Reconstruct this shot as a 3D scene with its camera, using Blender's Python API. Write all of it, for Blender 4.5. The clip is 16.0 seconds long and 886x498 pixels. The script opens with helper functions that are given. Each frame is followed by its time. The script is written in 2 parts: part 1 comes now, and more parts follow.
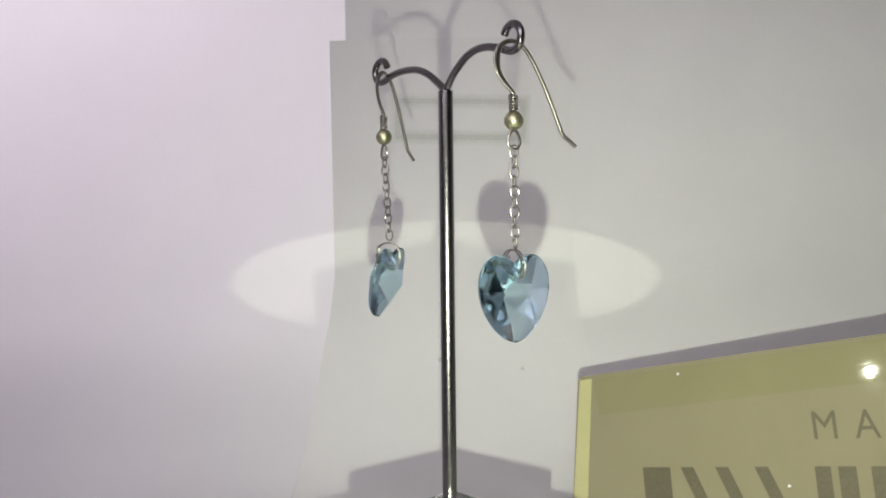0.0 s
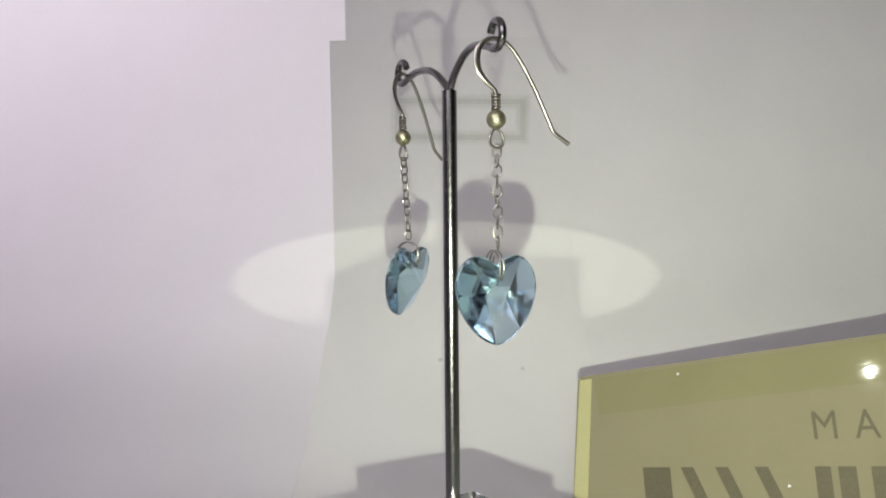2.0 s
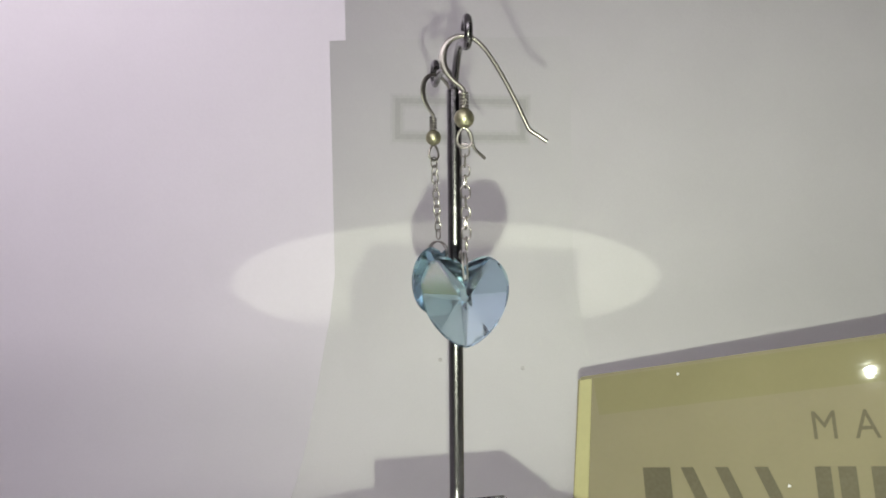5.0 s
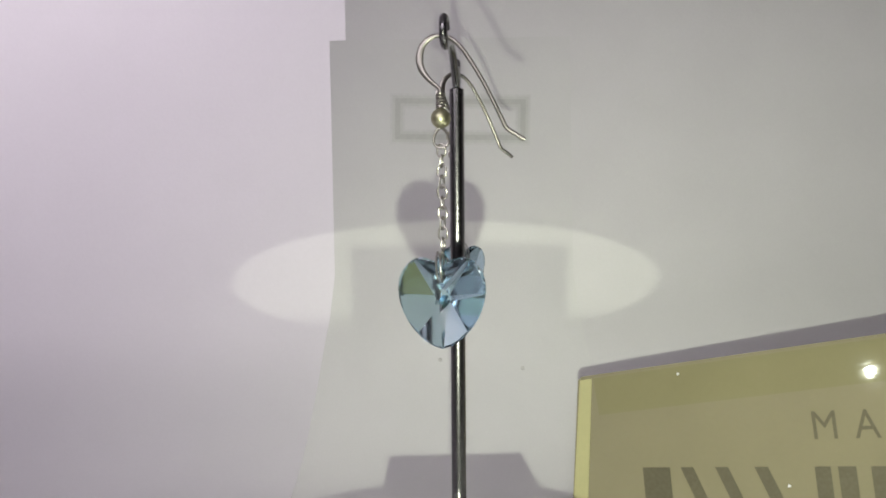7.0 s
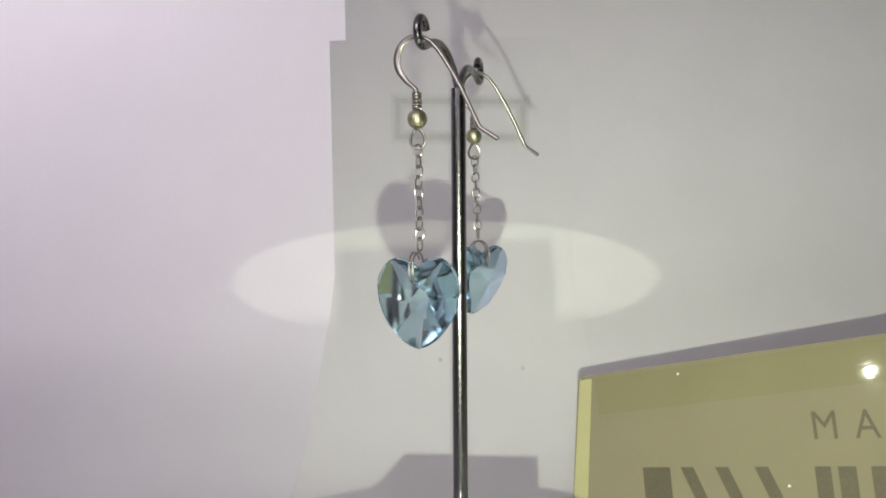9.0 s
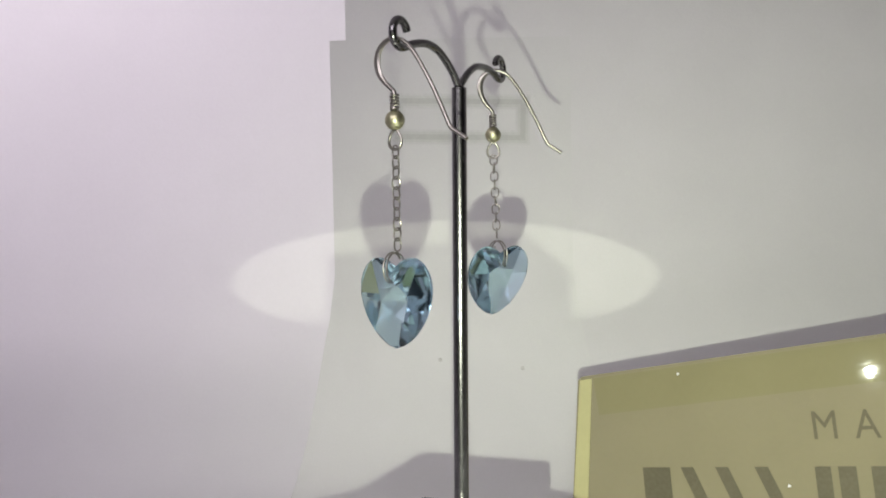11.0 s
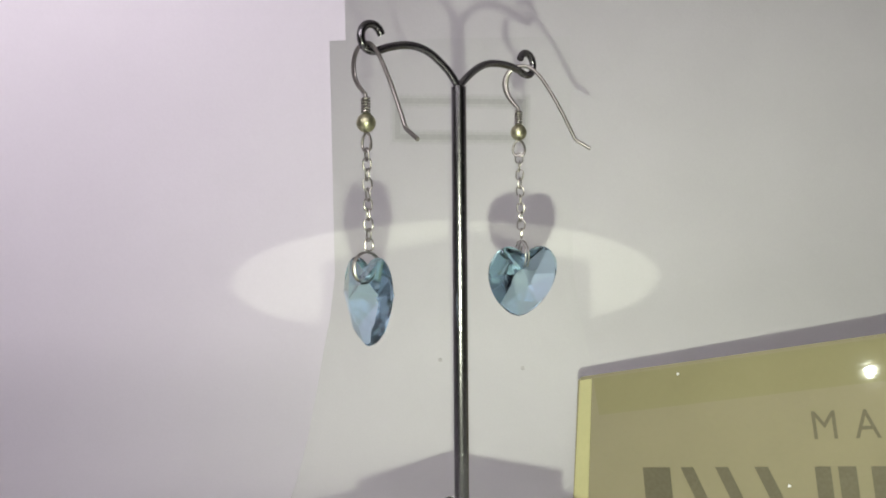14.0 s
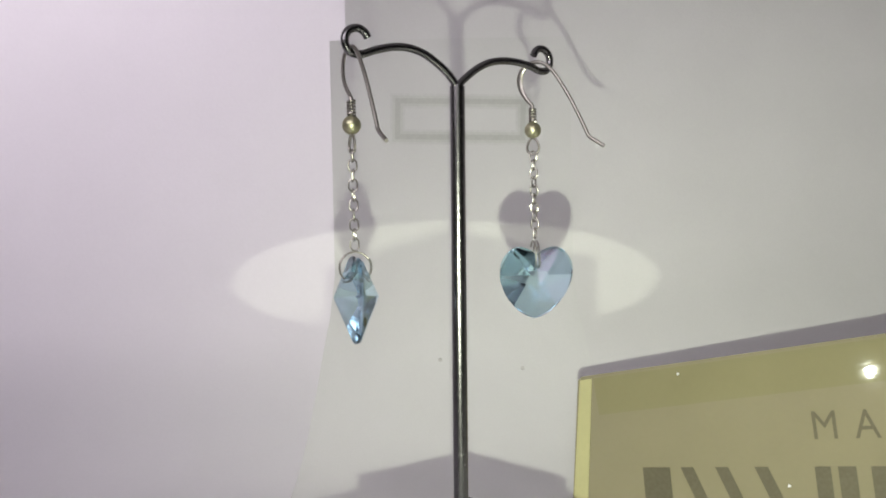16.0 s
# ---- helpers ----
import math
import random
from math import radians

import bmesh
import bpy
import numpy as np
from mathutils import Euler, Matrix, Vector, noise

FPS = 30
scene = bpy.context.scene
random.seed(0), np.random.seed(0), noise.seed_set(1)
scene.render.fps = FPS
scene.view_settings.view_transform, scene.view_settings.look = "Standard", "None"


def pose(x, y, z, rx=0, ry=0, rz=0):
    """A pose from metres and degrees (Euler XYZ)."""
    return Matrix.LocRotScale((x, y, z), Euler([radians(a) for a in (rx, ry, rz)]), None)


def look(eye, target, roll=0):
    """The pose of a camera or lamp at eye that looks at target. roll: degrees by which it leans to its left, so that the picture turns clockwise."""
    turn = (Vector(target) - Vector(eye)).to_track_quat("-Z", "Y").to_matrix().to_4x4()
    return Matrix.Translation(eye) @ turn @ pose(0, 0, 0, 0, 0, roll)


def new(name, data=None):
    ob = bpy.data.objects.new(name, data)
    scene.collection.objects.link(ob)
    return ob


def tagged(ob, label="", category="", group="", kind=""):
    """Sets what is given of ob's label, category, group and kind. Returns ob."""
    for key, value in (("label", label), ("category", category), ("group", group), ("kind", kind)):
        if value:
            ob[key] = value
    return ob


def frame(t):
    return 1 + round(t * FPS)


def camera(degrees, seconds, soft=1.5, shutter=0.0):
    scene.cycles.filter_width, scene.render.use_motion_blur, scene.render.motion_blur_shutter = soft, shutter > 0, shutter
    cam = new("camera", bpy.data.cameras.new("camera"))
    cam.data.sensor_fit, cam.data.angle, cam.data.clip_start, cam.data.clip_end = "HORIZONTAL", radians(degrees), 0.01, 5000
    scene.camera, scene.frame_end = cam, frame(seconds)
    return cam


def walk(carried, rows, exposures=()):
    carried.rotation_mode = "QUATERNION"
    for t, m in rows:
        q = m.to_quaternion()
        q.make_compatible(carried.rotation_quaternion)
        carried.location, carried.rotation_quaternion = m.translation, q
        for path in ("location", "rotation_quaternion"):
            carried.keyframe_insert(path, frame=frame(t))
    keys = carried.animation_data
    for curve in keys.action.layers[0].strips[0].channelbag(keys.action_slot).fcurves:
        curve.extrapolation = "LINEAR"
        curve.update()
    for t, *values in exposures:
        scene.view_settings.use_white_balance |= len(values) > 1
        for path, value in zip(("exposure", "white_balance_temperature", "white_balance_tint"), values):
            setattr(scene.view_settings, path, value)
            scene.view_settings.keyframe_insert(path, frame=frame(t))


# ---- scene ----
# The camera stands still, a hand's width from the turning earring stand.
cam = camera(56.78, 16.0, soft=1.8)
EYE = Vector((0.0005, -0.152, 0.1016))
VIEW = Matrix.Translation(EYE) @ pose(0, 0, 0, 90 - 1.945, 0, 0) @ pose(0, 0, 0, 0, 0, -1.078)
walk(cam, [(0.0, VIEW), (16.0, VIEW)], exposures=[(0.0, 0.03), (3.5, 0.0), (5.5, -0.07), (7.0, -0.11), (8.0, -0.07), (9.0, -0.01), (12.0, 0.03), (16.0, 0.02)])

# ---- light: the phone's torch under the lens, and added lamps out of view ----
world = bpy.data.worlds.new("room_dim")
scene.world = world
world.use_nodes = True
world.node_tree.nodes["Background"].inputs[0].default_value = (0.55, 0.5, 0.56, 1)
world.node_tree.nodes["Background"].inputs[1].default_value = 0.06

torch_data = bpy.data.lights.new("torch", "SPOT")
torch_data.energy, torch_data.color = 2.7, (0.94, 1.0, 0.82)
torch_data.shadow_soft_size, torch_data.spot_size, torch_data.spot_blend = 0.0011, radians(120), 1.0
torch = new("torch", torch_data)
torch.matrix_world = look(EYE + Vector((0.0, 0.0, -0.0205)), (0.165, 0.2, -0.08))

# added fill lamp, unseen, hung in front below the booth's ceiling
fill_data = bpy.data.lights.new("front_fill", "AREA")
fill_data.shape, fill_data.size, fill_data.size_y = "RECTANGLE", 0.34, 0.14
fill_data.energy, fill_data.color = 0.72, (0.98, 0.9, 1.02)
front_fill = new("front_fill", fill_data)
front_fill.matrix_world = look((-0.12, -0.25, 0.25), (-0.12, 0.195, -0.02))


# added unseen lamp outside the tent, brightening its thin fabric from behind at left
rear_data = bpy.data.lights.new("outside_light", "AREA")
rear_data.shape, rear_data.size, rear_data.size_y = "RECTANGLE", 0.3, 0.2
rear_data.energy, rear_data.color = 1.65, (1.0, 0.91, 0.99)
outside_light = new("outside_light", rear_data)
outside_light.matrix_world = look((-0.2, 0.36, 0.3), (-0.16, 0.195, 0.19))

# unseen spot added for the plate's reflected pool on the backdrop, past block and pole
pool_data = bpy.data.lights.new("plate_bounce_spot", "SPOT")
pool_data.energy, pool_data.color = 0.75, (0.95, 1.0, 0.78)
pool_data.shadow_soft_size, pool_data.spot_size, pool_data.spot_blend = 0.0012, radians(34.5), 0.1
plate_bounce_spot = new("plate_bounce_spot", pool_data)
plate_bounce_spot.matrix_world = look((0.001, -0.1, 0.0235), (0.001, 0.195, 0.0765)) @ Matrix.Diagonal((1.0, 0.27, 1.0, 1.0))

# ---- materials ----
def material(name, colour, rough=0.5, metal=0.0, grain=0.0, grain_size=400.0, stain=0.0, stain_size=12.0, bump=0.0, stretch=(1, 1, 1)):
    m = bpy.data.materials.new(name)
    m.use_nodes = True
    nt = m.node_tree
    bsdf = nt.nodes["Principled BSDF"]
    bsdf.inputs["Base Color"].default_value = (*colour, 1)
    bsdf.inputs["Roughness"].default_value = rough
    bsdf.inputs["Metallic"].default_value = metal
    if grain or stain or bump:
        co = nt.nodes.new("ShaderNodeTexCoord")
        mp = nt.nodes.new("ShaderNodeMapping")
        mp.inputs["Scale"].default_value = stretch
        nt.links.new(co.outputs["Object"], mp.inputs["Vector"])
        fine, broad = nt.nodes.new("ShaderNodeTexNoise"), nt.nodes.new("ShaderNodeTexNoise")
        fine.inputs["Scale"].default_value, fine.inputs["Detail"].default_value = grain_size, 4
        broad.inputs["Scale"].default_value, broad.inputs["Detail"].default_value = stain_size, 3
        for n in (fine, broad):
            nt.links.new(mp.outputs[0], n.inputs["Vector"])
        last = None
        for n, k in ((fine, grain), (broad, stain)):
            mix = nt.nodes.new("ShaderNodeMix")
            mix.data_type, mix.blend_type = "RGBA", "MIX"
            mix.inputs[6].default_value = (*colour, 1)
            if last:
                nt.links.new(last, mix.inputs[6])
            mix.inputs[7].default_value = (*[c * 0.55 for c in colour], 1)
            ramp = nt.nodes.new("ShaderNodeMapRange")
            ramp.inputs[1].default_value, ramp.inputs[2].default_value = 0.35, 0.75
            ramp.inputs[3].default_value, ramp.inputs[4].default_value = 0.0, k
            nt.links.new(n.outputs[0], ramp.inputs[0])
            nt.links.new(ramp.outputs[0], mix.inputs[0])
            last = mix.outputs[2]
        nt.links.new(last, bsdf.inputs["Base Color"])
        rr = nt.nodes.new("ShaderNodeMapRange")
        rr.inputs[3].default_value, rr.inputs[4].default_value = rough * 0.8, min(1.0, rough * 1.25)
        nt.links.new(fine.outputs[0], rr.inputs[0])
        nt.links.new(rr.outputs[0], bsdf.inputs["Roughness"])
        if bump:
            b = nt.nodes.new("ShaderNodeBump")
            b.inputs["Strength"].default_value, b.inputs["Distance"].default_value = bump, 0.0003
            nt.links.new(fine.outputs[0], b.inputs["Height"])
            nt.links.new(b.outputs[0], bsdf.inputs["Normal"])
    return m


def glassy(name, colour, ior, rough=0.0, film=0.0):
    m = material(name, colour, rough)
    bsdf = m.node_tree.nodes["Principled BSDF"]
    bsdf.inputs["Transmission Weight"].default_value = 1.0
    bsdf.inputs["IOR"].default_value = ior
    if film:
        bsdf.inputs["Thin Film Thickness"].default_value = film
        bsdf.inputs["Thin Film IOR"].default_value = 1.63
    return m


def cut_glass(name, colour, ior, rough, film):
    """Tinted through and through: each pass and each inner reflection takes its share of the colour. A thin coating shimmers."""
    m = glassy(name, colour, ior, rough, film)
    nt = m.node_tree
    coated, blend = nt.nodes["Principled BSDF"], nt.nodes.new("ShaderNodeMixShader")
    blend.inputs[0].default_value = 0.35
    glass = nt.nodes.new("ShaderNodeBsdfGlass")
    glass.inputs["Color"].default_value = (*colour, 1)
    glass.inputs["IOR"].default_value = ior
    co, haze, amount = nt.nodes.new("ShaderNodeTexCoord"), nt.nodes.new("ShaderNodeTexNoise"), nt.nodes.new("ShaderNodeMapRange")
    haze.inputs["Scale"].default_value, haze.inputs["Detail"].default_value = 380, 4
    amount.inputs[1].default_value, amount.inputs[2].default_value = 0.4, 0.75
    amount.inputs[3].default_value, amount.inputs[4].default_value = rough, rough * 1.8
    nt.links.new(co.outputs["Object"], haze.inputs["Vector"])
    nt.links.new(haze.outputs[0], amount.inputs[0])
    nt.links.new(amount.outputs[0], glass.inputs["Roughness"])
    nt.links.new(glass.outputs[0], blend.inputs[1])
    nt.links.new(coated.outputs[0], blend.inputs[2])
    nt.links.new(blend.outputs[0], nt.nodes["Material Output"].inputs[0])
    return m


BOARD = material("white_board", (0.74, 0.72, 0.735), 0.6, 0, 0.05, 900, 0.10, 9, 0.15)
FABRIC = material("tent_fabric", (0.80, 0.785, 0.80), 0.8, 0, 0.05, 900, 0.15, 14, 0.15)
thin = FABRIC.node_tree
glow, blend = thin.nodes.new("ShaderNodeBsdfTranslucent"), thin.nodes.new("ShaderNodeMixShader")
glow.inputs[0].default_value, blend.inputs[0].default_value = (0.9, 0.87, 0.9, 1), 0.22
thin.links.new(thin.nodes["Principled BSDF"].outputs[0], blend.inputs[1])
thin.links.new(glow.outputs[0], blend.inputs[2])
thin.links.new(blend.outputs[0], thin.nodes["Material Output"].inputs[0])
CARD = material("pale_card", (0.65, 0.645, 0.632), 0.7, 0, 0.05, 1400, 0.13, 20, 0.25)
PAPER = material("white_paper", (0.638, 0.638, 0.618), 0.7, 0, 0.05, 1400, 0.11, 26, 0.25)
MARK_FAINT = material("faint_grey_green_mark", (0.625, 0.627, 0.605), 0.8, 0, 0.15, 700, 0.2, 60)
MARK = material("grey_green_mark", (0.585, 0.595, 0.56), 0.8, 0, 0.15, 700, 0.25, 60)
MARK_CORE = material("deep_grey_green_mark", (0.51, 0.52, 0.485), 0.8, 0, 0.15, 700, 0.25, 60)
SPECK = material("dirt", (0.53, 0.52, 0.5), 0.9, 0, 0.2, 900)
DARK = material("dark_room_wall", (0.15, 0.14, 0.155), 0.9, 0, 0.2, 30, 0.4, 4)
GUNMETAL = material("gunmetal_plating", (0.155, 0.152, 0.15), 0.25, 1, 0.3, 2500, 0.35, 120, 0.1, (1, 1, 0.4))
GUNMETAL.node_tree.nodes["Principled BSDF"].inputs["Coat Weight"].default_value = 0.1
GUNMETAL.node_tree.nodes["Principled BSDF"].inputs["Coat Roughness"].default_value = 0.04
SILVER = material("sterling_silver", (0.33, 0.315, 0.275), 0.33, 1, 0.2, 3000, 0.25, 300, 0.05)
GOLD = material("gilt_bead", (0.40, 0.39, 0.25), 0.4, 1, 0.2, 2500, 0.2, 400, 0.06)
CRYSTAL = cut_glass("aquamarine_crystal", (0.72, 0.862, 0.91), 1.55, 0.07, 330)
ACRYLIC = glassy("clear_acrylic", (0.93, 0.96, 0.95), 1.49, 0.02)
PLATE = material("polished_plate", (0.8, 0.8, 0.78), 0.09, 1, 0.08, 900, 0.1, 40)
PLASTIC = material("white_plastic", (0.7, 0.7, 0.7), 0.35, 0, 0.05, 800, 0.1, 30)
def lacquer(name, colour, coat):
    """Tinted acrylic under a slightly wavy polish, which lets a little light through."""
    m = material(name, colour, 0.5, 0, 0.05, 600, 0.14, 40)
    nt = m.node_tree
    bsdf = nt.nodes["Principled BSDF"]
    bsdf.inputs["Specular IOR Level"].default_value = 0.0
    bsdf.inputs["Coat Weight"].default_value, bsdf.inputs["Coat Roughness"].default_value = coat, 0.04
    co, mp = nt.nodes.new("ShaderNodeTexCoord"), nt.nodes.new("ShaderNodeMapping")
    wave, b = nt.nodes.new("ShaderNodeTexNoise"), nt.nodes.new("ShaderNodeBump")
    mp.inputs["Scale"].default_value = (0.5, 2.2, 1)
    mp.inputs["Rotation"].default_value = (0, 0, radians(14))
    wave.inputs["Scale"].default_value, wave.inputs["Detail"].default_value = 160, 3
    b.inputs["Strength"].default_value, b.inputs["Distance"].default_value = 0.06, 0.0003
    nt.links.new(co.outputs["Object"], mp.inputs["Vector"])
    nt.links.new(mp.outputs[0], wave.inputs["Vector"])
    nt.links.new(wave.outputs[0], b.inputs["Height"])
    nt.links.new(b.outputs[0], bsdf.inputs["Coat Normal"])
    clear, blend = nt.nodes.new("ShaderNodeBsdfTransparent"), nt.nodes.new("ShaderNodeMixShader")
    clear.inputs[0].default_value, blend.inputs[0].default_value = (0.95, 0.93, 0.95, 1), 0.33
    nt.links.new(bsdf.outputs[0], blend.inputs[1])
    nt.links.new(clear.outputs[0], blend.inputs[2])
    nt.links.new(blend.outputs[0], nt.nodes["Material Output"].inputs[0])
    return m


OLIVE = lacquer("gold_lacquer", (0.335, 0.307, 0.183), 0.12)
OLIVE_EDGE = material("pale_gold_edge", (0.46, 0.44, 0.22), 0.3, 0, 0.1, 600, 0.15, 50, 0.05)
# darker gold stands in for refraction at the plaque's top edge
OLIVE_REFRACTION = lacquer("gold_edge_refraction", (0.312, 0.292, 0.155), 0.12)
INK = material("dark_olive_print", (0.115, 0.102, 0.055), 0.7, 0, 0.2, 900, 0.2, 60)
INK_SOFT = material("faded_olive_print", (0.112, 0.1, 0.055), 0.7, 0, 0.2, 900, 0.25, 60)


# ---- mesh helpers ----
def link_mesh(name, bm, mat, parent=None, label="", smooth=True):
    me = bpy.data.meshes.new(name)
    bmesh.ops.recalc_face_normals(bm, faces=bm.faces)
    for f in bm.faces:
        f.smooth = smooth
    for e in bm.edges:
        e.smooth = e.calc_face_angle(0.0) < radians(38)
    bm.to_mesh(me)
    bm.free()
    me.materials.append(mat)
    ob = new(name, me)
    if parent:
        ob.parent = parent
    return tagged(ob, label)


def part(name, bm, mat, parent, label="", smooth=True):
    return link_mesh(name, bm, mat, parent, label, smooth)


def spline(points, steps=8, closed=False):
    """Catmull-Rom through the points."""
    p = [Vector(q) for q in points]
    n, out = len(p), []
    last = n if closed else n - 1
    for i in range(last):
        if closed:
            a, b, c, d = (p[(i + k) % n] for k in (-1, 0, 1, 2))
        else:
            b, c = p[i], p[i + 1]
            a = p[i - 1] if i else b * 2 - c
            d = p[i + 2] if i + 2 < n else c * 2 - b
        for s in range(steps):
            t = s / steps
            out.append(0.5 * (2 * b + (c - a) * t + (2 * a - 5 * b + 4 * c - d) * t * t + (3 * b - a - 3 * c + d) * t ** 3))
    if not closed:
        out.append(p[-1])
    return out


def tube(bm, path, radius, sides=10, closed=False, widths=None, flat=None):
    """A round wire along the path. widths: a factor per point across the axis flat, for a hammered wire."""
    path = [Vector(q) for q in path]
    n, rings, side = len(path), [], None
    for i, q in enumerate(path):
        a = path[i - 1] if i or closed else q
        b = path[(i + 1) % n] if i + 1 < n or closed else q
        d = (b - a).normalized()
        if side is None:
            side = d.orthogonal().normalized()
        side = (side - d * side.dot(d)).normalized()
        if flat is not None:
            side = (Vector(flat) - d * Vector(flat).dot(d)).normalized()
        up = d.cross(side)
        k = widths[i] if widths else 1.0
        ring = []
        for s in range(sides):
            w = math.tau * s / sides
            ring.append(bm.verts.new(q + side * (radius / math.sqrt(k) * math.cos(w)) + up * (radius * k * math.sin(w))))
        rings.append(ring)
    for i in range(n if closed else n - 1):
        r, t = rings[i], rings[(i + 1) % n]
        for s in range(sides):
            bm.faces.new((r[s], r[(s + 1) % sides], t[(s + 1) % sides], t[s]))
    if not closed:
        bm.faces.new(rings[0])
        bm.faces.new(rings[-1][::-1])
    return bm


def box(bm, lo, hi, bevel=0.0, segments=2):
    made = bmesh.ops.create_cube(bm, size=1)["verts"]
    for v in made:
        v.co = Vector([lo[k] if v.co[k] < 0 else hi[k] for k in range(3)])
    if bevel:
        edges = list({e for v in made for e in v.link_edges})
        bmesh.ops.bevel(bm, geom=edges, offset=bevel, segments=segments, affect="EDGES", profile=0.6)
    return bm


def lathe(bm, profile, sides=64):
    """Turns (radius, height) pairs round z."""
    rings = []
    for r, z in profile:
        rings.append([bm.verts.new((r * math.cos(math.tau * s / sides), r * math.sin(math.tau * s / sides), z)) for s in range(sides)]
                     if r > 1e-7 else [bm.verts.new((0, 0, z))])
    for a, b in zip(rings, rings[1:]):
        for s in range(sides):
            t = (s + 1) % sides
            if len(a) == 1:
                bm.faces.new((a[0], b[s], b[t]))
            elif len(b) == 1:
                bm.faces.new((a[s], a[t], b[0]))
            else:
                bm.faces.new((a[s], a[t], b[t], b[s]))
    return bm


def sweep(bm, x0, x1, back, top, radius, front, lift, thick, flare=0.0):
    """A sheet that stands at y = back, bends forward with the radius and lies on the floor up to y = front.
    flare: by how much it widens towards the foot."""
    line = [(back, top)] + [(back, radius + (top - radius) * (1 - k / 6)) for k in range(1, 6)]
    for k in range(17):
        a = math.pi / 2 * k / 16
        line.append((back - radius + radius * math.cos(a), radius - radius * math.sin(a)))
    line.append((front, 0.0))
    n = len(line)
    inner, outer = [], []
    for i, (y, z) in enumerate(line):
        a, b = line[max(i - 1, 0)], line[min(i + 1, n - 1)]
        dy, dz = b[0] - a[0], b[1] - a[1]
        q = math.hypot(dy, dz)
        ny, nz = dz / q, -dy / q
        wide = flare * max(0.0, 1 - z / 0.066) ** 0.6
        inner.append([bm.verts.new((x, y + ny * lift, z + nz * lift)) for x in (x0 - wide, x1 + wide)])
        if thick:
            outer.append([bm.verts.new((x, y + ny * (lift - thick), z + nz * (lift - thick))) for x in (x0 - wide, x1 + wide)])
    for i in range(n - 1):
        bm.faces.new((inner[i][0], inner[i][1], inner[i + 1][1], inner[i + 1][0]))
        if not thick:
            continue
        bm.faces.new((outer[i][0], outer[i][1], outer[i + 1][1], outer[i + 1][0]))
        for s in (0, 1):
            bm.faces.new((inner[i][s], inner[i + 1][s], outer[i + 1][s], outer[i][s]))
    for i in (0, n - 1) if thick else ():
        bm.faces.new((inner[i][0], inner[i][1], outer[i][1], outer[i][0]))
    return bm


# ---- the booth ----
BACK = 0.195

def build_booth():
    wall = link_mesh("backdrop", sweep(bmesh.new(), -0.40, 0.40, BACK, 0.36, 0.06, -0.13, 0.0, 0.0), FABRIC)
    tagged(wall, "thin white tent fabric curving forward into the booth floor", "backdrop", kind="structure")
    for name, lo, hi in (("wall_left", (-0.404, -0.05, 0.0), (-0.4, BACK, 0.36)), ("wall_right", (0.4, -0.05, 0.0), (0.404, BACK, 0.36)),
                         ("ceiling", (-0.404, -0.30, 0.36), (0.404, BACK + 0.003, 0.364))):
        tagged(link_mesh(name, box(bmesh.new(), lo, hi), BOARD), "plain white board panel of the display booth", "booth panel", kind="structure")
    for name, lo, hi in (("floor", (-0.8, -1.0, -0.02), (0.8, 0.7, -0.006)), ("wall_south", (-0.8, -1.02, -0.02), (0.8, -1.0, 0.9)),
                         ("wall_north", (-0.8, 0.7, -0.02), (0.8, 0.72, 0.9)), ("wall_west", (-0.82, -1.0, -0.02), (-0.8, 0.7, 0.9)),
                         ("wall_east", (0.8, -1.0, -0.02), (0.82, 0.7, 0.9)), ("ceiling", (-0.8, -1.0, 0.9), (0.8, 0.7, 0.92))):
        tagged(link_mesh(name, box(bmesh.new(), lo, hi), DARK), "dark plain surface of the dim room", "room surface", kind="structure")
    strip = link_mesh("paper_sweep", sweep(bmesh.new(), -0.0454, 0.0553, BACK, 0.178, 0.06, -0.12, 0.0009, 0.0004, 0.0115), PAPER, smooth=True)
    tagged(strip, "narrow white paper sheet curved up against the backdrop", "paper sheet")
    # a faint rectangle on the sheet, and two specks
    c, w, h = Vector((0.0088, BACK - 0.0012, 0.1442)), 0.0263, 0.0075
    for b, lift, mat in ((0.0031, 0.0, MARK_FAINT), (0.0022, 0.00012, MARK), (0.0011, 0.00024, MARK_CORE)):
        for lo, hi in (((-w - b, h - b), (w + b, h + b)), ((-w - b, -h - b), (w + b, b - h)), ((-w - b, b - h), (b - w, h - b)), ((w - b, b - h), (w + b, h - b))):
            bm = box(bmesh.new(), (lo[0], -lift, lo[1]), (hi[0], 0.0002 - lift, hi[1]))
            ob = part("mark_line", bm, mat, strip, "faint grey-green line on the paper", smooth=False)
            ob.matrix_basis = Matrix.Translation(c) @ pose(0, 0, 0, 0, 1.6, 0)
    for x, y, z in ((0.0329, 0.1895, 0.0395), (-0.0016, 0.1915, 0.0432)):
        ob = part("speck", lathe(bmesh.new(), [(0, 0.0003), (0.0006, 0.0002), (0.0009, 0), (0, -0.0002)], 10), SPECK, strip, "grey speck of dirt")
        ob.matrix_basis = Matrix.Translation((x, y, z)) @ pose(0, 0, 0, 70, 0, 0)
    card = link_mesh("backing_card", sweep(bmesh.new(), -0.0387, 0.37, BACK, 0.355, 0.06, -0.1, 0.0004, 0.0003), CARD)
    tagged(card, "tall wide pale card standing behind the paper sheet", "card", kind="structure")


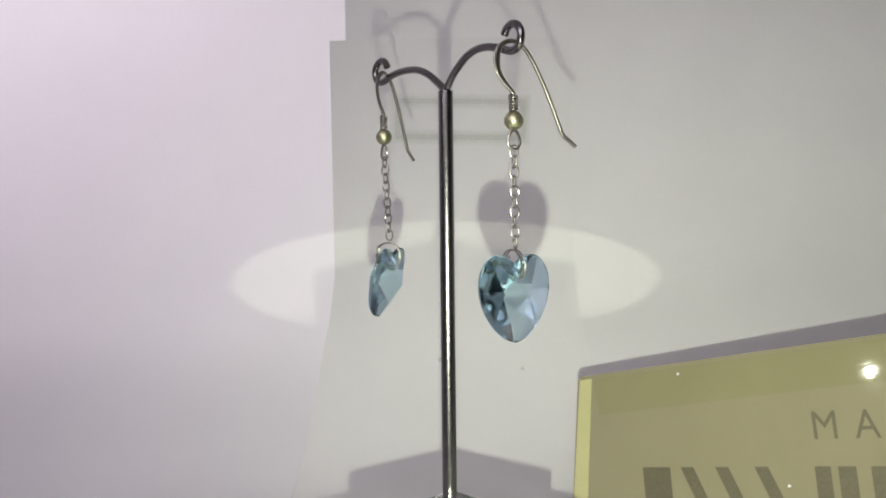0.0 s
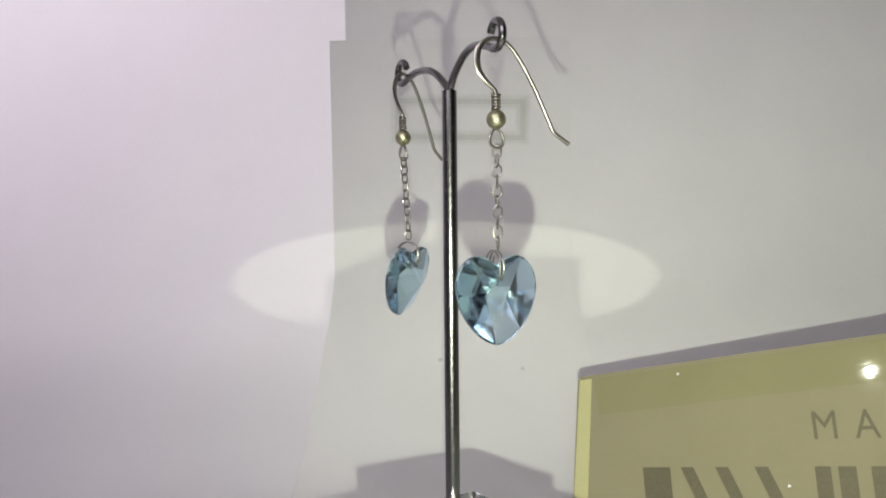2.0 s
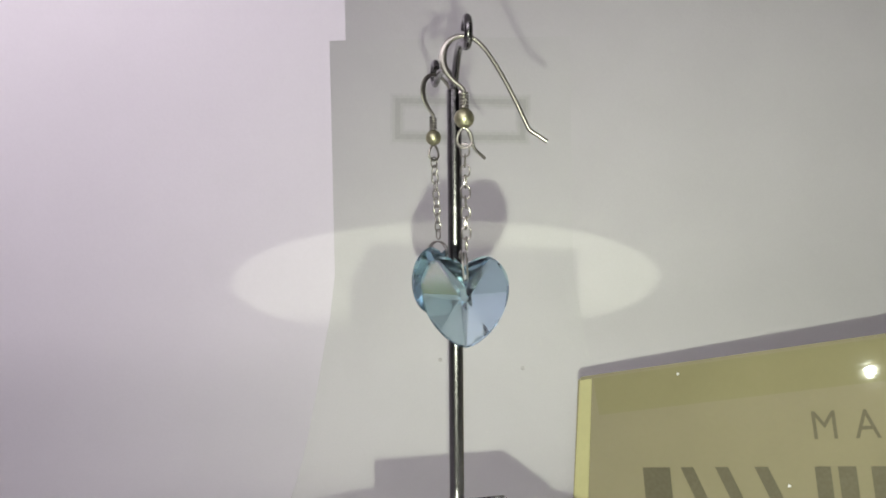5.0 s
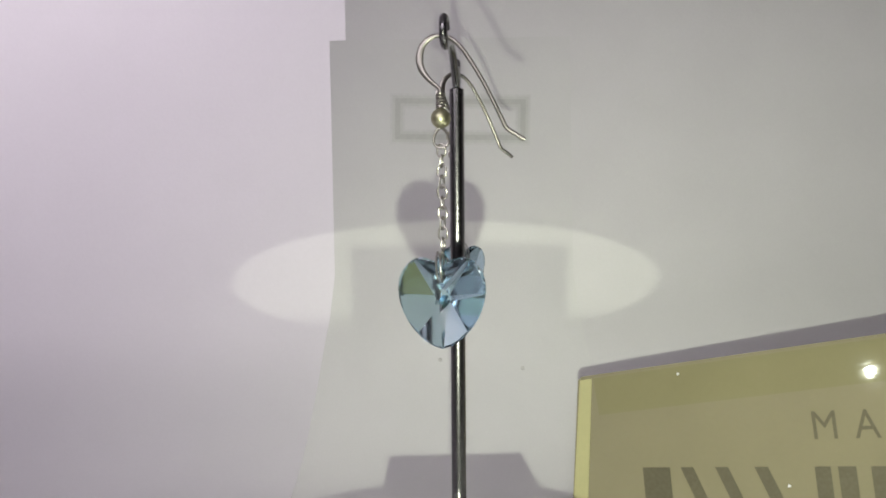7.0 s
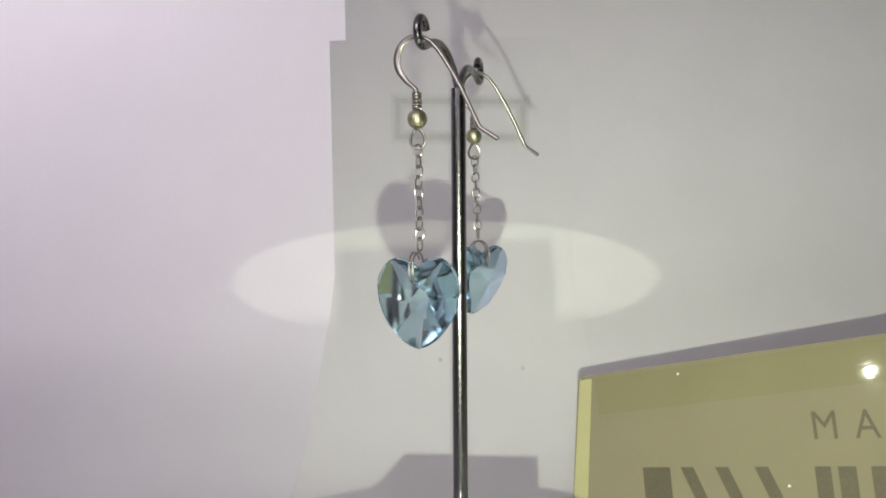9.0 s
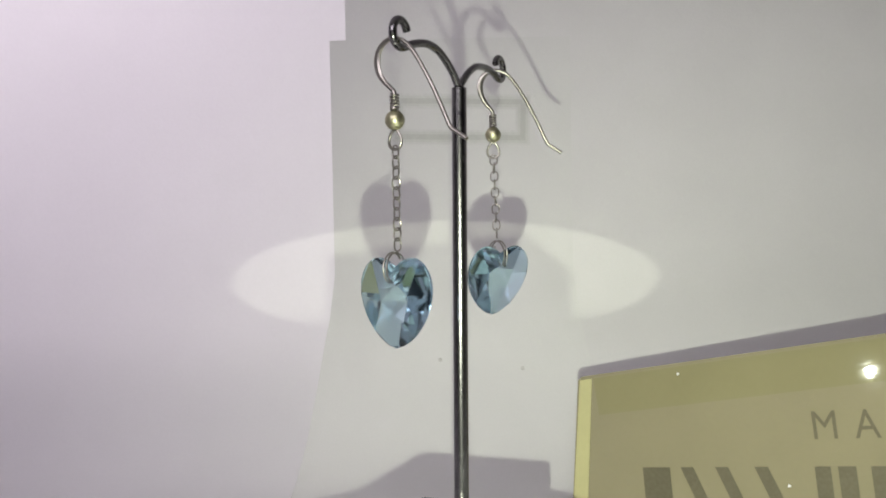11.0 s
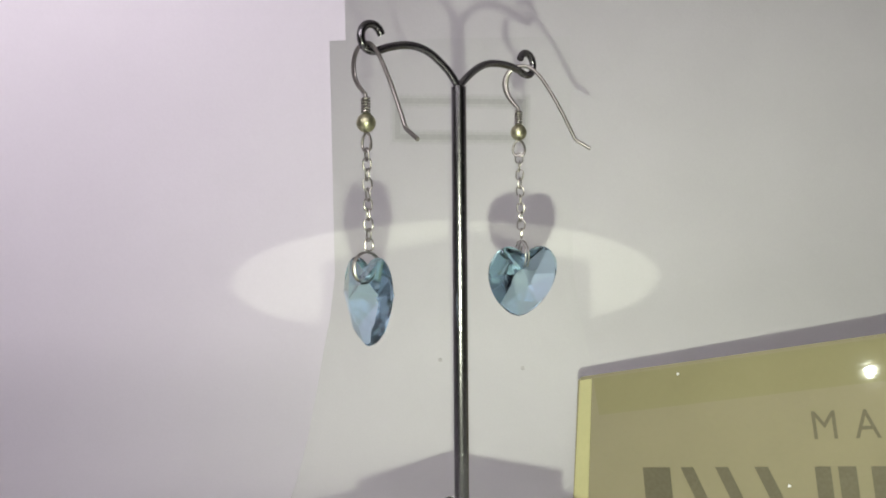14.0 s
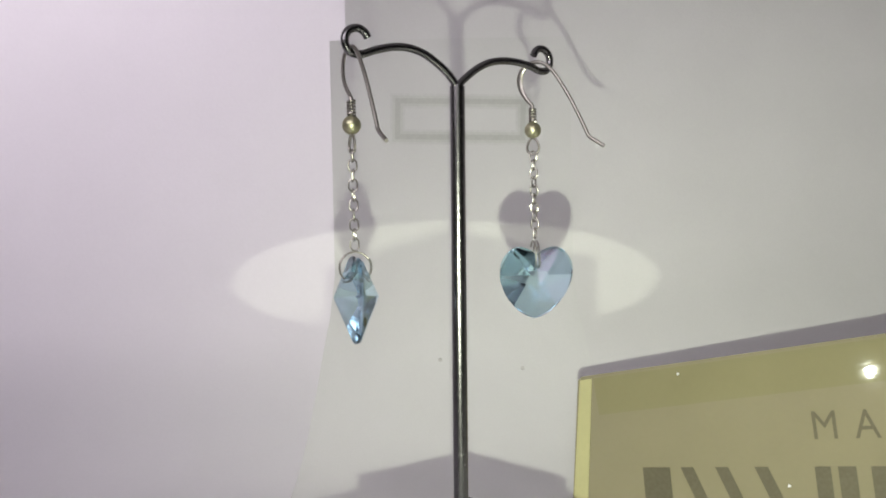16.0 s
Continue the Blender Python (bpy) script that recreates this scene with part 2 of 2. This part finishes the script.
# ---- turntable ----
def build_turntable():
    t = new("turntable")
    tagged(t, "low round turntable with a polished reflective top plate", "turntable")
    t.location = (0, 0, 0.0018)
    part("foot", lathe(bmesh.new(), [(0, 0), (0.036, 0), (0.037, 0.001), (0.037, 0.010), (0.034, 0.012), (0, 0.012)]), PLASTIC, t)
    r = 0.0485
    prof = [(0, 0.024), (0.040, 0.024), (0.0435, 0.0255)]
    prof += [(r, 0.0280), (r - 0.0006, 0.0284)]
    prof += [(r * k / 12, 0.0280 + (r * k / 12) ** 2 / (2 * 1.52)) for k in range(11, 0, -1)] + [(0, 0.0280)]
    part("plate", lathe(bmesh.new(), prof, 96), PLATE, t, "polished silver plate")
    part("spindle", lathe(bmesh.new(), [(0, 0.012), (0.012, 0.012), (0.012, 0.0235), (0, 0.0235)], 32), PLASTIC, t)


# ---- earring stand (all its numbers in the turntable's space, as it is turned at 7 s) ----
H = 0.1016
FOOT = Vector((0.0026, 0.0017, H - 0.0577))
TOP = Vector((0.00358, 0.00184, H + 0.0245))

def build_stand():
    st = new("earring_stand")
    tagged(st, "gunmetal earring stand with curled arms on a clear acrylic block", "earring stand")
    bm = bmesh.new()
    h = 0.0138
    box(bm, (-h, -h, -0.0136), (h, h, 0), 0.0005)
    base = part("base", bm, ACRYLIC, st, "clear square acrylic block", smooth=False)
    base.matrix_basis = Matrix.Translation(FOOT) @ pose(0, 0, 0, 0, 0, 1.7)
    bm = bmesh.new()
    d = TOP - FOOT
    tube(bm, [FOOT - d * 0.12, FOOT + d * 0.35, FOOT + d * 0.7, TOP - d * 0.006, TOP], 0.00137, 24)
    part("pole", bm, GUNMETAL, st)
    # arms: distance out from the pole, height over the eye (mm)
    for end, path in (((0.0014, -0.0181), [(0.2, 23.6), (0.5, 24.9), (2.2, 26.8), (4.4, 28.4), (7, 29.8), (10, 30.5), (13, 30.4), (16.5, 29.6), (19.4, 28.6)]),
                      ((0.0042, 0.0228), [(0.2, 23.6), (0.5, 24.9), (2.4, 26.6), (4.8, 28.3), (7.6, 29.6), (10.6, 30.2), (14, 30.3), (17, 29.9), (19.4, 29.2)])):
        out = Vector((end[0] - TOP.x, end[1] - TOP.y, 0)).normalized()
        reach = math.hypot(end[0] - TOP.x, end[1] - TOP.y) * 1000
        k = reach / 20.2
        cz = path[-1][1] + 2.1
        pts = [(s * k, z) for s, z in path]
        for a in (-62, -25, 15, 55, 95, 130, 160):
            pts.append((reach + 2.25 * math.cos(radians(a)), cz + 2.25 * math.sin(radians(a))))
        line = spline([Vector((TOP.x, TOP.y, H)) + out * (s * 0.001) + Vector((0, 0, z * 0.001)) for s, z in pts], 6)
        part("arm", tube(bmesh.new(), line, 0.00071, 14), GUNMETAL, st)
    bm = bmesh.new()
    lathe(bm, [(0, 0.0003), (0.0009, 0.0002), (0.0010, -0.0006), (0, -0.0008)], 16)
    part("solder", bm, GUNMETAL, st).location = TOP
    return st


# ---- heart crystal ----
def heart_outline(steps=4):
    """The full, round-shouldered outline, from the notch round to the right (metres)."""
    half = [(0.0, 5.85), (1.6, 7.0), (3.6, 7.45), (5.5, 6.55), (6.85, 4.5), (7.2, 2.1), (6.75, -0.5), (5.5, -3.2), (3.6, -5.5), (1.7, -6.9)]
    right = spline([(x, 0, z) for x, z in half + [(0.0, -7.5)]], steps)[:-1]
    left = [Vector((-q.x, 0, q.z)) for q in right[:0:-1]]
    return [(q.x * 0.001, q.z * 0.001) for q in right + [Vector((0, 0, -7.5))] + left]


def heart_mesh():
    """Crystal heart, its middle at the origin and its plane facing y, with facets that meet in a point on both sides."""
    rim = heart_outline(4)
    n = len(rim)
    keys = [0, 10, 21, 31, 40, 49, 59, 70, n]
    bm = bmesh.new()
    girdle = {}
    for s in (-1, 1):
        apex = Vector((0, s * 0.0039, 0.0006))
        tip = bm.verts.new(apex)
        girdle[s] = [bm.verts.new((x, s * 0.00028, z)) for x, z in rim]
        ring = [None] * n
        for k, k2 in zip(keys, keys[1:]):
            # one flat facet from the middle to its stretch of the rim, and a thin bevel down to the girdle
            p, q = (Vector((rim[i % n][0] * 0.95, s * 0.00075, rim[i % n][1] * 0.95)) for i in (k, k2))
            normal = (p - apex).cross(q - apex)
            for i in range(k, k2 + 1):
                if ring[i % n] is None:
                    x, z = rim[i % n][0] * 0.95, rim[i % n][1] * 0.95
                    y = apex.y - (normal.x * (x - apex.x) + normal.z * (z - apex.z)) / normal.y
                    ring[i % n] = bm.verts.new((x, s * max(0.0003, s * y), z))
            bm.faces.new([tip] + [ring[i % n] for i in range(k, k2 + 1)])
        for i in range(n):
            j = (i + 1) % n
            bm.faces.new((ring[i], ring[j], girdle[s][j], girdle[s][i]))
    for i in range(n):
        j = (i + 1) % n
        bm.faces.new((girdle[-1][i], girdle[-1][j], girdle[1][j], girdle[1][i]))
    bmesh.ops.recalc_face_normals(bm, faces=bm.faces)
    me = bpy.data.meshes.new("heart")
    bm.to_mesh(me)
    bm.free()
    # drill the hole for the ring
    ob = new("heart", me)
    cut = bmesh.new()
    bmesh.ops.create_cone(cut, segments=12, radius1=0.00055, radius2=0.00055, depth=0.012, cap_ends=True,
                          matrix=Matrix.Translation((0, 0, 0.0040)) @ pose(0, 0, 0, 90, 0, 0))
    cm = bpy.data.meshes.new("cutter")
    cut.to_mesh(cm)
    cut.free()
    co = new("cutter", cm)
    mod = ob.modifiers.new("hole", "BOOLEAN")
    mod.object, mod.operation, mod.solver = co, "DIFFERENCE", "EXACT"
    done = bpy.data.meshes.new_from_object(ob.evaluated_get(bpy.context.evaluated_depsgraph_get()))
    bpy.data.objects.remove(ob)
    bpy.data.objects.remove(co)
    done.materials.clear()
    done.materials.append(CRYSTAL)
    return done


def link_loop(length, width, wire, sides=7):
    """A chain link standing in the xz plane, centred on the origin."""
    r = width / 2
    straight = length / 2 - r
    pts = []
    for k in range(9):
        a = math.pi * k / 8
        pts.append((r * math.cos(a), 0, straight + r * math.sin(a)))
    for k in range(9):
        a = math.pi + math.pi * k / 8
        pts.append((r * math.cos(a), 0, -straight + r * math.sin(a)))
    return tube(bmesh.new(), pts, wire, sides, closed=True)


HEART = heart_mesh()

def build_earring(bead, wire_yaw, heart_yaw, foot, label, twist, lean_back, hole, push):
    """bead: its middle. foot: the heart's lower tip. The wire hooks over the arm's curl."""
    e = new("earring")
    tagged(e, label, "earring", "pair of earrings")
    mm = 0.001
    at = Matrix.Translation(bead) @ pose(0, 0, 0, 0, 0, wire_yaw)
    hook = [(0.0, 1.2), (0.0, 4.3), (-0.5, 5.1), (-1.8, 6.3), (-2.95, 7.9), (-3.3, 9.8), (-2.8, 11.7), (-1.5, 12.9), (0.1, 13.25), (1.8, 12.75), (3.4, 11.3),
            (5.0, 9.0), (6.8, 5.9), (8.5, 2.5), (9.85, -0.4), (10.6, -1.9), (12.0, -2.9), (13.5, -3.9)]
    path = spline([((x + push * min(1.0, max(0.0, (i - 1) / 3))) * mm, 0, z * mm) for i, (x, z) in enumerate(hook)], 6)
    wid = []
    for i in range(len(path)):
        u = i / 6
        wid.append(1.0 + 0.85 * max(0.0, 1 - abs(u - 5.0) / 2.8))
    wire = part("ear_wire", tube(bmesh.new(), path, 0.00036, 10, widths=wid, flat=(0, 1, 0)), SILVER, e)
    wire.matrix_basis = at
    coil = [(0.00062 * math.cos(math.tau * k / 12), 0.00062 * math.sin(math.tau * k / 12), (1.5 + 2.8 * k / 66) * mm) for k in range(67)]
    part("coil", tube(bmesh.new(), coil, 0.00023, 6), SILVER, wire)
    ball = [(0.00164 * math.sin(math.pi * k / 14), 0.00164 * -math.cos(math.pi * k / 14)) for k in range(15)]
    part("bead", lathe(bmesh.new(), ball, 28), GOLD, e, "small round gilt bead").matrix_basis = at
    eye = [(1.2 * mm * math.sin(math.tau * k / 20) * (1 - 0.25 * math.cos(math.tau * k / 20)), 0, (-3.15 + 1.62 * math.cos(math.tau * k / 20)) * mm) for k in range(20)]
    part("eye_loop", tube(bmesh.new(), eye, 0.00025, 8, closed=True), SILVER, wire)
    # the chain runs from the loop to the ring
    top = Vector(bead) + Vector((0, 0, -4.6 * mm))
    hole = Vector((hole[0], hole[1], foot[2] + 11.5 * mm * math.cos(radians(lean_back))))
    end = Vector((bead[0] * 0.5 + hole[0] * 0.5, bead[1] * 0.5 + hole[1] * 0.5, bead[2] - 21.4 * mm))
    shape = link_loop(2.12 * mm, 1.45 * mm, 0.000158)
    first = part("chain_link", shape, SILVER, e)
    count = 10
    for k in range(count):
        ob = first if k == 0 else new("chain_link", first.data)
        ob.parent = e
        q = top.lerp(end, (k + 0.35) / count)
        lean = 4 * math.sin(k * 2.1)
        ob.matrix_basis = Matrix.Translation(q) @ pose(0, 0, 0, lean, -lean, wire_yaw + twist + 90 * (k % 2) + 7 * math.sin(k * 1.7))
    # double ring through the heart
    ring = []
    for k in range(45):
        a = math.tau * k / 22 + 0.6
        ring.append(((k - 22) * 0.00003, 2.7 * mm * math.cos(a), 2.7 * mm * math.sin(a)))
    ob = new("heart", HEART)
    ob.parent = e
    tagged(ob, "faceted aquamarine-blue crystal heart")


    def heart_pose(extra):
        return Matrix.Translation(hole) @ pose(0, 0, 0, lean_back, 0, heart_yaw + extra) @ Matrix.Translation((0, 0, -4.0 * mm))

    ob.matrix_basis = heart_pose(0)
    loop = part("jump_ring", tube(bmesh.new(), ring, 0.00016, 8), SILVER, ob, "doubled silver jump ring")
    loop.matrix_basis = heart_pose(0).inverted() @ Matrix.Translation(hole.lerp(end, 0.36)) @ pose(0, 0, 0, 0, 0, heart_yaw)
    return e, ob, heart_pose


# ---- plaque ----
def build_plaque():
    n, u, v = Vector((-0.45806, -0.87886, 0.13335)), Vector((0.88077, -0.42845, 0.20167)), Vector((-0.12011, 0.20983, 0.97033))
    corner = Vector((0.04701, 0.13507, 0.04576))
    m = Matrix((u, v, n)).transposed().to_4x4()
    m.translation = corner
    s = new("plaque")
    s.matrix_world = m
    tagged(s, "golden acrylic plaque with dark lettering leaning in the booth", "sign")
    outline = [(0, 0), (150, 0), (138, -88), (115, -82), (-9.8, -44.2)]
    bm = bmesh.new()
    front = [bm.verts.new((x * 0.001, y * 0.001, 0)) for x, y in outline]
    rear = [bm.verts.new((x * 0.001, y * 0.001, -0.006)) for x, y in outline]
    bm.faces.new(front)
    bm.faces.new(rear[::-1])
    k = len(outline)
    for i in range(k):
        bm.faces.new((front[i], rear[i], rear[(i + 1) % k], front[(i + 1) % k]))
    bmesh.ops.bevel(bm, geom=bm.edges[:], offset=0.0008, segments=2, affect="EDGES")
    part("panel", bm, OLIVE, s, smooth=False)
    bm = bmesh.new()
    edge = [(0.8, -1.2), (5.2, -1.2), (-3.4, -42), (-8.6, -42)]
    a = [bm.verts.new((x * 0.001, y * 0.001, 0.0004)) for x, y in edge]
    b = [bm.verts.new((x * 0.001, y * 0.001, -0.0002)) for x, y in edge]
    bm.faces.new(a)
    bm.faces.new(b[::-1])
    for i in range(4):
        bm.faces.new((a[i], b[i], b[(i + 1) % 4], a[(i + 1) % 4]))
    part("edge_band", bm, OLIVE_EDGE, s, "pale gold polished edge band", smooth=False)
    # the acrylic's refraction along its top, put in as a darker colour
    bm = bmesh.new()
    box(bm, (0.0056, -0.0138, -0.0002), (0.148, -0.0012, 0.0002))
    part("refraction_band", bm, OLIVE_REFRACTION, s, "darker gold band painted for refraction along the top", smooth=False)
    for ch, x in (("M", 71.2), ("A", 83.4)):
        c = bpy.data.curves.new("letter", "FONT")
        c.body, c.size, c.extrude = ch, 0.0124, 0.0001
        tmp = new("letter", c)
        me = bpy.data.meshes.new_from_object(tmp.evaluated_get(bpy.context.evaluated_depsgraph_get()))
        bpy.data.objects.remove(tmp)
        me.materials.clear()
        me.materials.append(INK)
        ob = new("letter", me)
        ob.parent = s
        ob.matrix_basis = pose(x * 0.001, (-28.7 - (x - 71) * 0.075) * 0.001, 0.00025, 0, 0, -4) @ Matrix.Diagonal((0.84, 1, 1, 1))
    for x, y in ((34.7, -3.6), (62.0, -42.0)):
        ob = part("bubble", lathe(bmesh.new(), [(0, 0.0005), (0.0004, 0.0003), (0.0005, 0.0), (0, -0.0001)], 10), PLASTIC, s, "tiny bright bubble in the acrylic")
        ob.location = (x * 0.001, y * 0.001, 0.0003)
    # the maker's mark: plain bars
    for x0, x1, slant in ((17.5, 26.5, 0), (30, 34, 6), (41, 45, 6), (53, 57, 6), (70.5, 75, 0), (77, 82, 0), (86, 97, 0), (100, 112, 0)):
        bm = bmesh.new()
        box(bm, (x0 * 0.001, -0.016, 0.0001), (x1 * 0.001, 0, 0.0003))
        for v in bm.verts:
            v.co.x -= slant * 0.001 * v.co.y / 0.016
        ob = part("bar", bm, INK_SOFT, s, smooth=False)
        ob.matrix_basis = pose(0, -0.0312, 0, 0, 0, -4.6)


build_booth()
build_turntable()
stand = build_stand()
earring_near, heart_near, near_pose = build_earring((0.00054, -0.01895, H + 0.0166), -8.4, -9.3, (0.00052, -0.01875, H - 0.0208),
                             "silver wire earring with a blue crystal heart hanging straight", -14, 0, (0.00054, -0.0188), 0.0)
earring_far, heart_far, far_pose = build_earring((0.00323, 0.0211, H + 0.0176), 26.5, 55.0, (0.0011, 0.0217, H - 0.0197),
                            "silver wire earring with a blue crystal heart twisted on its chain", -5, 17, (0.0045, 0.0203), 0.75)
build_plaque()


def motions():
    rows = [(t, pose(0, 0, 0, 0, 0, -5.7985 * (t - 7.0))) for t in range(0, 17)]
    for thing in (stand, earring_near, earring_far):
        walk(thing, rows)
    # the hearts twist a little on their rings, and swing sideways (mm)
    for heart, turned, swing in ((heart_near, near_pose, ((0, 0, -0.2), (3.5, 0, -0.45), (6, 0, -0.3), (9, 0, -0.45), (11.5, -2, -0.45), (13.5, -3, -0.35), (14.5, -3, -0.45), (15.3, -7, -0.3), (16, -15, 0))),
                                 (heart_far, far_pose, ((0, -26, -0.85), (3, -26, -0.55), (6, -17, -0.5), (9, -7, -0.15), (12.5, 0, 0), (16, 0, 0)))):
        keyed = []
        for t, twist, dx in swing:
            turn = pose(0, 0, 0, 0, 0, -5.7985 * (t - 7.0))
            keyed.append((t, turn.inverted() @ pose(dx * 0.001, 0, 0) @ turn @ turned(twist)))
        walk(heart, keyed)


motions()
